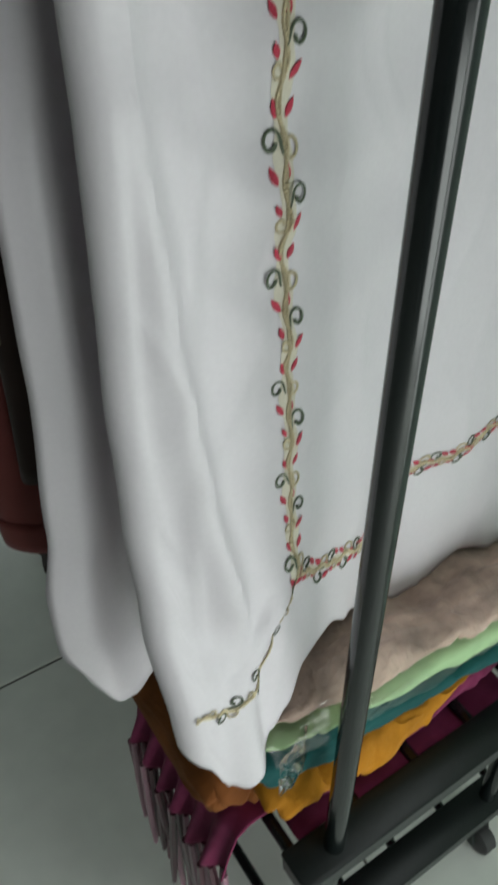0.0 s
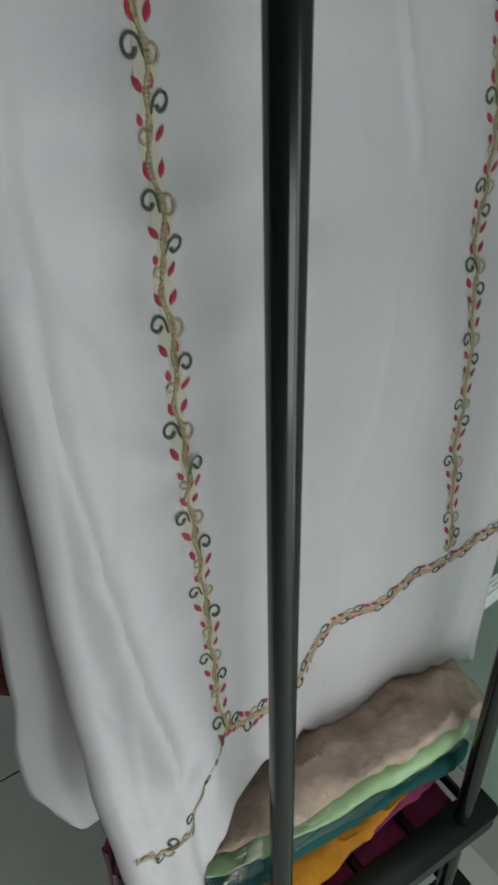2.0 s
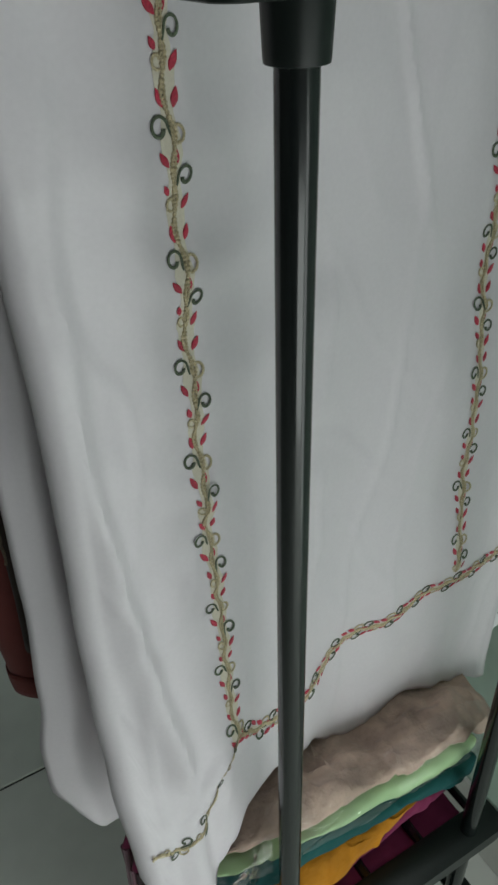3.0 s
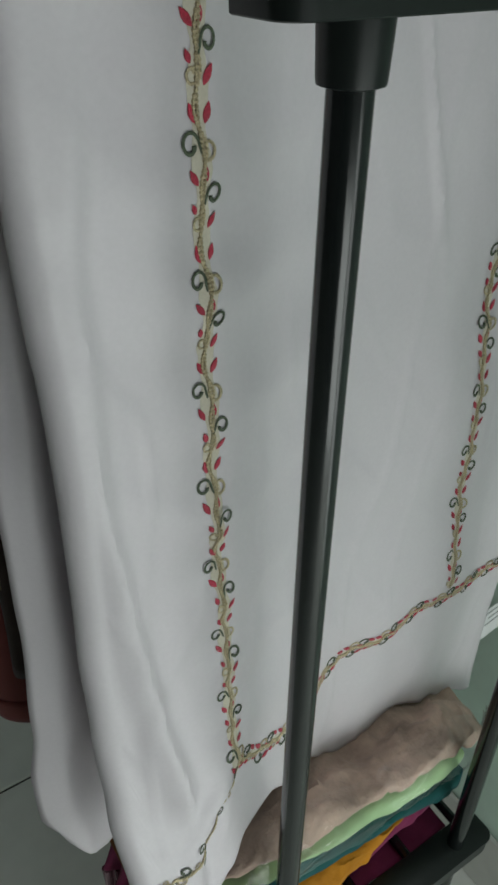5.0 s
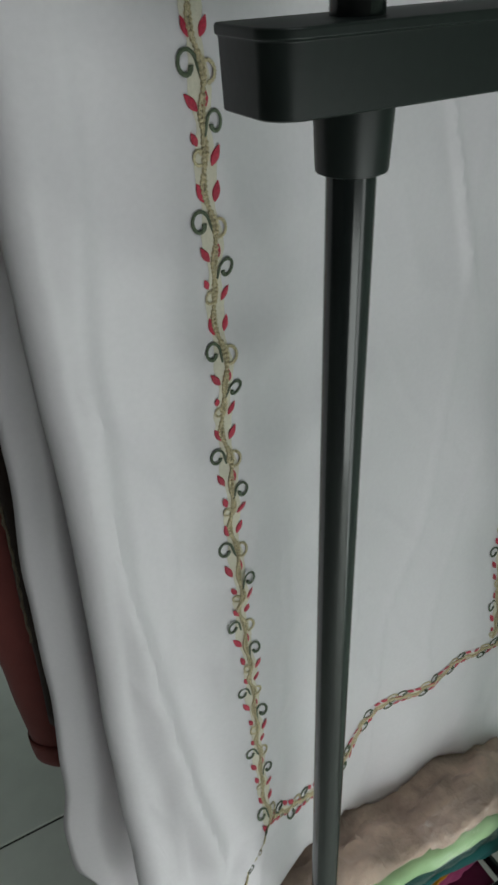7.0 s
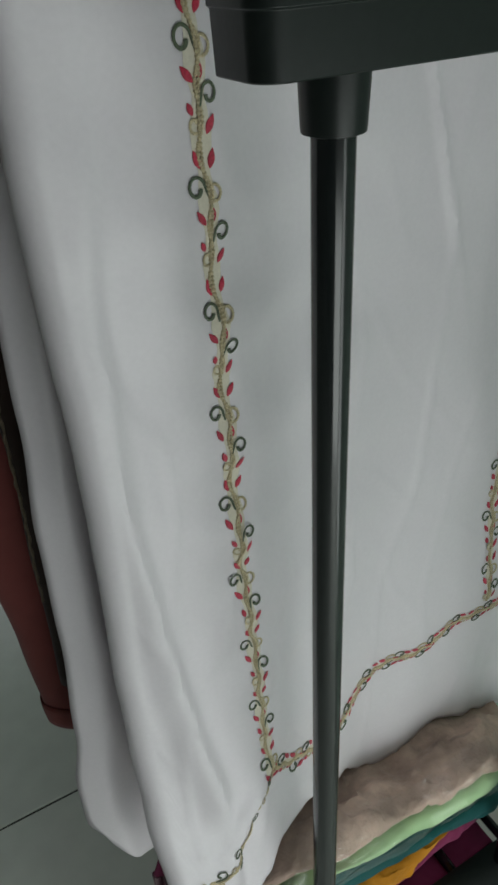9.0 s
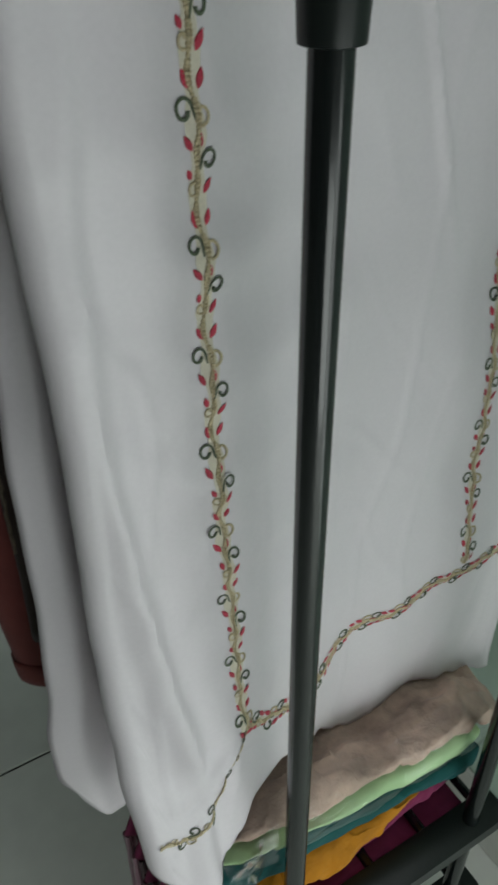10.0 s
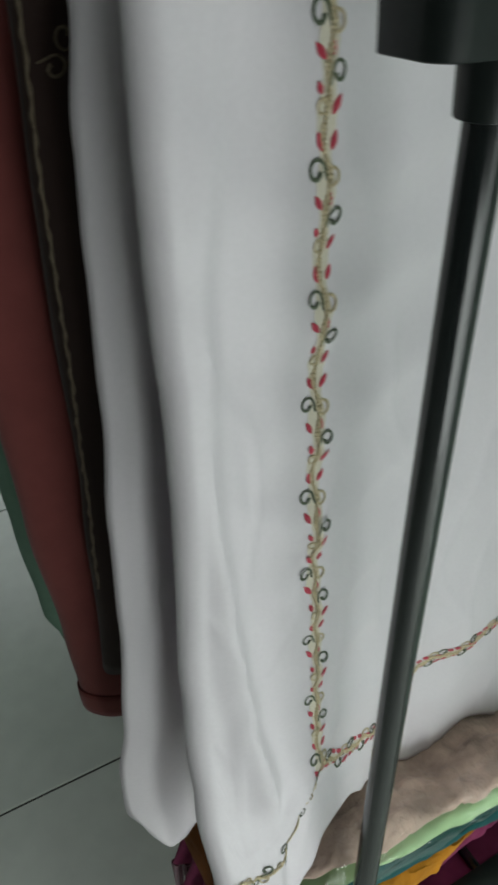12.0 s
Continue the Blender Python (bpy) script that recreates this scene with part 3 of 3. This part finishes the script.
dark = hanging("brown_garment", "dark brown garment edged with a gold line on the rail", 0.608,
               [(0.7, 0.351), (0.94, 0.3575), (1.04, 0.3615), (1.23, 0.3645), (1.32, 0.368), (1.6, 0.45)], [(0.7, 0.8), (1.6, 0.78)], 0.80, 0.045, M_BROWN, 2.0)
edge = []
for k in range(90):
    z = 1.5 - 0.57 * k / 89
    edge.append((ease([(0.94, 0.3555), (1.04, 0.3595), (1.138, 0.362), (1.23, 0.3630), (1.32, 0.3665), (1.5, 0.42)], z) + 0.0006 * math.sin(k * 2.1), 0.588, z))
cord = part("edging", tube(edge, 0.0011, 6, True, None, [0.7 + 0.6 * (k % 2) for k in range(90)]), M_DULLGOLD, dark, "dull gold cord edging")
BROWN_CURL = spiral_mesh("curl", 0.0055, 0.0009, M_DULLGOLD, -1)
for cx, cz, turn in ((0.380, 1.335, 20), (0.386, 1.312, 200), (0.379, 1.298, 60), (0.388, 1.350, 140)):
    shared("curl", BROWN_CURL, cord, pose(cx, 0.5835, cz, 0, turn, 0))
hanging("maroon_garment", "dark maroon garment hanging behind the brown one", 0.662,
        [(0.7, 0.338), (0.82, 0.332), (0.95, 0.323), (1.07, 0.318), (1.2, 0.312), (1.36, 0.325), (1.6, 0.45)], [(0.7, 0.8), (1.6, 0.78)], 0.705, 0.05, M_MAROON, 5.0, 0.03)
hanging("sage_garment", "dull green garment hanging further along the rail", 0.95,
        [(0.48, 0.374), (0.55, 0.354), (0.7, 0.345), (0.82, 0.338), (1.0, 0.330), (1.6, 0.45)], [(0.7, 0.8), (1.6, 0.78)], 0.48, 0.08, M_SAGE, 9.0)


# ---- folded garments on the shelf ----
def folded(name, label, x0, x1, y0, y1, low, high, material, seed, lump=0.004, drop=0.0):
    """A soft folded garment: rounded front fold, height between low(x) and high(x)."""
    g = thing(name, label, "folded garment", "folded garments on the shelf")

    def fn(u, v):
        s = 0.5 - 0.5 * math.cos(math.pi * v)
        x = x0 + (x1 - x0) * s
        ends = (1 - abs(2 * s - 1) ** 6) ** 0.5 if 0 < s < 1 else 0.0
        lo, hi = lerp(low, x), lerp(high, x)
        mid, half = (lo + hi) / 2, (hi - lo) / 2 * (0.25 + 0.75 * ends)
        a = 2 * math.pi * u
        cy, cz = math.cos(a), math.sin(a)
        yy = (y0 + y1) / 2 + (y1 - y0) / 2 * math.copysign(abs(cy) ** 0.35, cy) * (0.93 + 0.07 * ends)
        zz = mid + half * math.copysign(abs(cz) ** 0.6, cz)
        if drop and zz > lo:
            k = min(max((yy - 0.462) / 0.03, 0), 1)
            zz -= (zz - lo) * drop * k * k * (3 - 2 * k)
        nn = Vector((x * 11, yy * 11, zz * 16 + seed))
        q = lump * noise.noise(nn) + lump * 0.5 * noise.noise(nn * 2.7) + lump * 0.25 * noise.noise(nn * 6.3)
        q += lump * 0.55 * max(0.0, 1 - 6 * abs(noise.noise(Vector((x * 14 + zz * 9, yy * 10, zz * 22 - x * 6 + seed))))) ** 2
        return (x + q, yy - abs(q) * 0.5 + q * 0.8 - 0.3 * lump * math.sin(x * 40 + seed), zz + q)

    bm = grid(fn, 96, 110, None, True)
    bmesh.ops.holes_fill(bm, edges=[e for e in bm.edges if e.is_boundary])
    part("folded_cloth", bm, material, g)
    return g


L1 = [(0.44, 0.465), (0.535, 0.440), (0.58, 0.442), (0.632, 0.448), (0.706, 0.483), (0.80, 0.470)]      # plum / ochre
L2 = [(0.44, 0.523), (0.522, 0.490), (0.543, 0.507), (0.586, 0.509), (0.652, 0.502), (0.706, 0.490), (0.80, 0.474)]    # ochre / teal
L3 = [(0.44, 0.593), (0.538, 0.579), (0.583, 0.557), (0.665, 0.535), (0.744, 0.524), (0.81, 0.516)]    # teal / mint
L4 = [(0.44, 0.615), (0.541, 0.590), (0.58, 0.584), (0.66, 0.582), (0.744, 0.576), (0.80, 0.560)]   # mint / tan
L5 = [(0.44, 0.632), (0.50, 0.655), (0.54, 0.646), (0.587, 0.630), (0.62, 0.612), (0.64, 0.606), (0.674, 0.612), (0.724, 0.620), (0.768, 0.610), (0.80, 0.590), (0.84, 0.565)]


def raised(nodes, d):
    return [(x, z + d) for x, z in nodes]


SLAT_TOP = SHELF_Z - 0.003
plum = folded("plum_folded_garment", "plum red folded garment in film on the shelf slats", 0.478, 0.770, 0.440, 0.80, [(0.4, SLAT_TOP), (0.9, SLAT_TOP)], raised(L1, 0.0), M_PLUM, 1.0)
thicken(part("front_flap", grid(lambda u, v: (0.478 + 0.290 * u, 0.424 + 0.07 * v, SHELF_Z - 0.0135 + 0.003 * math.sin(u * 23 * math.pi / 5) + 0.002 * noise.noise((u * 14, v * 3, 2.0))), 60, 8), M_PLUM, plum, "plum cloth sagging between the slats"), 0.003)
folded("ochre_folded_garment", "ochre yellow folded garment in the stack", 0.450, 0.715, 0.432, 0.78, raised(L1, 0.002), raised(L2, 0.0), M_OCHRE, 2.0, 0.009)
folded("teal_folded_garment", "dark teal folded garment in the stack", 0.436, 0.800, 0.430, 0.79, raised(L2, 0.002), raised(L3, 0.0), M_TEAL, 3.0)
folded("mint_folded_garment", "light green folded garment in the stack", 0.442, 0.788, 0.428, 0.78, raised(L3, 0.002), raised(L4, 0.0), M_MINT, 4.0, 0.004, 0.5)
tan = folded("tan_folded_garment", "dusty tan folded garment in clear film on top", 0.438, 0.815, 0.428, 0.78, raised(L4, 0.002), raised(L5, 0.0), M_TAN, 5.0, 0.009, 0.6)


def film_over(parent, x0, x1, y0, low, high, seed):
    """Loose clear film wrapped over the front of a folded garment."""
    def fn(u, v):
        x = x0 + (x1 - x0) * u
        lo, hi = lerp(low, x) - 0.002, lerp(high, x) + 0.010
        a = -0.25 + 1.15 * v
        y = y0 - 0.018 + 0.028 * (1 - math.cos(max(a, 0) * 1.5)) + max(a - 0.75, 0) * 0.12
        z = lo + (hi - lo) * min(max(v * 1.25, 0), 1) ** 0.8
        q = Vector((x * 16, z * 22, seed))
        d = 0.0035 * noise.noise(q) + 0.002 * noise.noise(q * 3.1)
        return (x + 0.3 * d, y + d, z + 0.5 * d)
    return part("film_wrap", grid(fn, 70, 30), M_FILM, parent, "clear crinkled packing film")


film_over(tan, 0.436, 0.838, 0.426, raised(L4, 0.016), raised(L5, 0.0), 3.0)


def film_tuft(x0, x1, z0, z1, y, seed):
    """A crumpled loose end of the film, in sharp little facets."""
    rng = random.Random(seed)
    nx, nz = 9, 10
    jog = {(i, j): rng.uniform(-0.0055, 0.0055) for i in range(nx + 1) for j in range(nz + 1)}

    def fn(u, v):
        d = jog[(round(u * nx), round(v * nz))]
        return (x0 + (x1 - x0) * u + d * 0.6, y + d + 0.03 * u * u, z0 + (z1 - z0) * v - 0.02 * u + d * 0.4)
    bm = grid(fn, nx, nz)
    bmesh.ops.triangulate(bm, faces=bm.faces)
    part("film_end", bm, M_FILM, tan, "crumpled loose end of clear film", False)


film_tuft(0.805, 0.846, 0.540, 0.590, 0.432, 3)
film_tuft(0.444, 0.495, 0.575, 0.628, 0.414, 8)
folded("rust_folded_garment", "rust brown folded garment bunched at the shelf's side", 0.405, 0.472, 0.47, 0.72, [(0.4, 0.438), (0.5, 0.438)], [(0.4, 0.49), (0.44, 0.53), (0.5, 0.54)], M_RUST, 8.0, 0.008)

folded("dark_folded_garment", "dark brown folded garment further along the shelf", 0.395, 0.60, 0.83, 1.22, [(0.3, 0.438), (0.7, 0.438)], [(0.39, 0.49), (0.45, 0.57), (0.7, 0.59)], M_BROWN, 11.0, 0.01)

# ---- shawl with fringe hanging over the side of the shelf ----
shawl = thing("fringed_shawl", "plum shawl with a long fringe hanging off the shelf", "shawl")


def shawl_fn(u, v):
    y = 0.455 + 0.20 * u
    pts = [(0.0, 0.52, 0.439), (0.35, 0.445, 0.443), (0.5, 0.428, 0.431), (0.7, 0.418, 0.401), (1.0, 0.408, 0.361)]
    x, z = lerp([(p[0], p[1]) for p in pts], v), lerp([(p[0], p[2]) for p in pts], v)
    w = max(v - 0.4, 0)
    return (x + 0.016 * w * math.sin(u * 40), y, z + 0.01 * w * math.sin(u * 17))


thicken(part("cloth", grid(shawl_fn, 80, 24), M_PLUM, shawl), 0.002)
rng = random.Random(4)
for k in range(30):
    u = (k + 0.5) / 30
    x, y, z = shawl_fn(u, 1.0)
    dx, dy, ln = rng.uniform(-0.012, 0.012), rng.uniform(-0.012, 0.006), rng.uniform(0.14, 0.20)
    pts = [(x, y, z), (x + dx * 0.4, y + dy * 0.5, z - ln * 0.4), (x + dx * 0.8, y + dy, z - ln * 0.8), (x + dx, y + dy * 1.3, z - ln)]
    part("tassel", tube(pts, 0.0046, 7, True, None, [0.8, 1.1, 0.9, 0.6]), M_FRINGE2 if rng.random() < 0.2 else M_FRINGE, shawl)

# ---- floor tiles ----
floor = structure("floor", box(W0 - 0.12, WX + 0.12, S0 - 0.12, N0 + 0.12, FZ - 0.03, FZ - 0.003), M_GROUT, "pale grey glazed floor tiles with dark joints")
TILE, GAP = 0.80, 0.004
tile_me = mesh_of(box(-TILE / 2 + GAP / 2, TILE / 2 - GAP / 2, -TILE / 2 + GAP / 2, TILE / 2 - GAP / 2, -0.004, 0.0, 0.0012, 1), "tile", M_TILE, False)
for i in range(-3, 2):
    for j in range(-3, 2):
        shared("tile", tile_me, floor, pose(0.62 + TILE * i - TILE / 2, 0.967 + TILE * j - TILE / 2 + TILE, FZ))
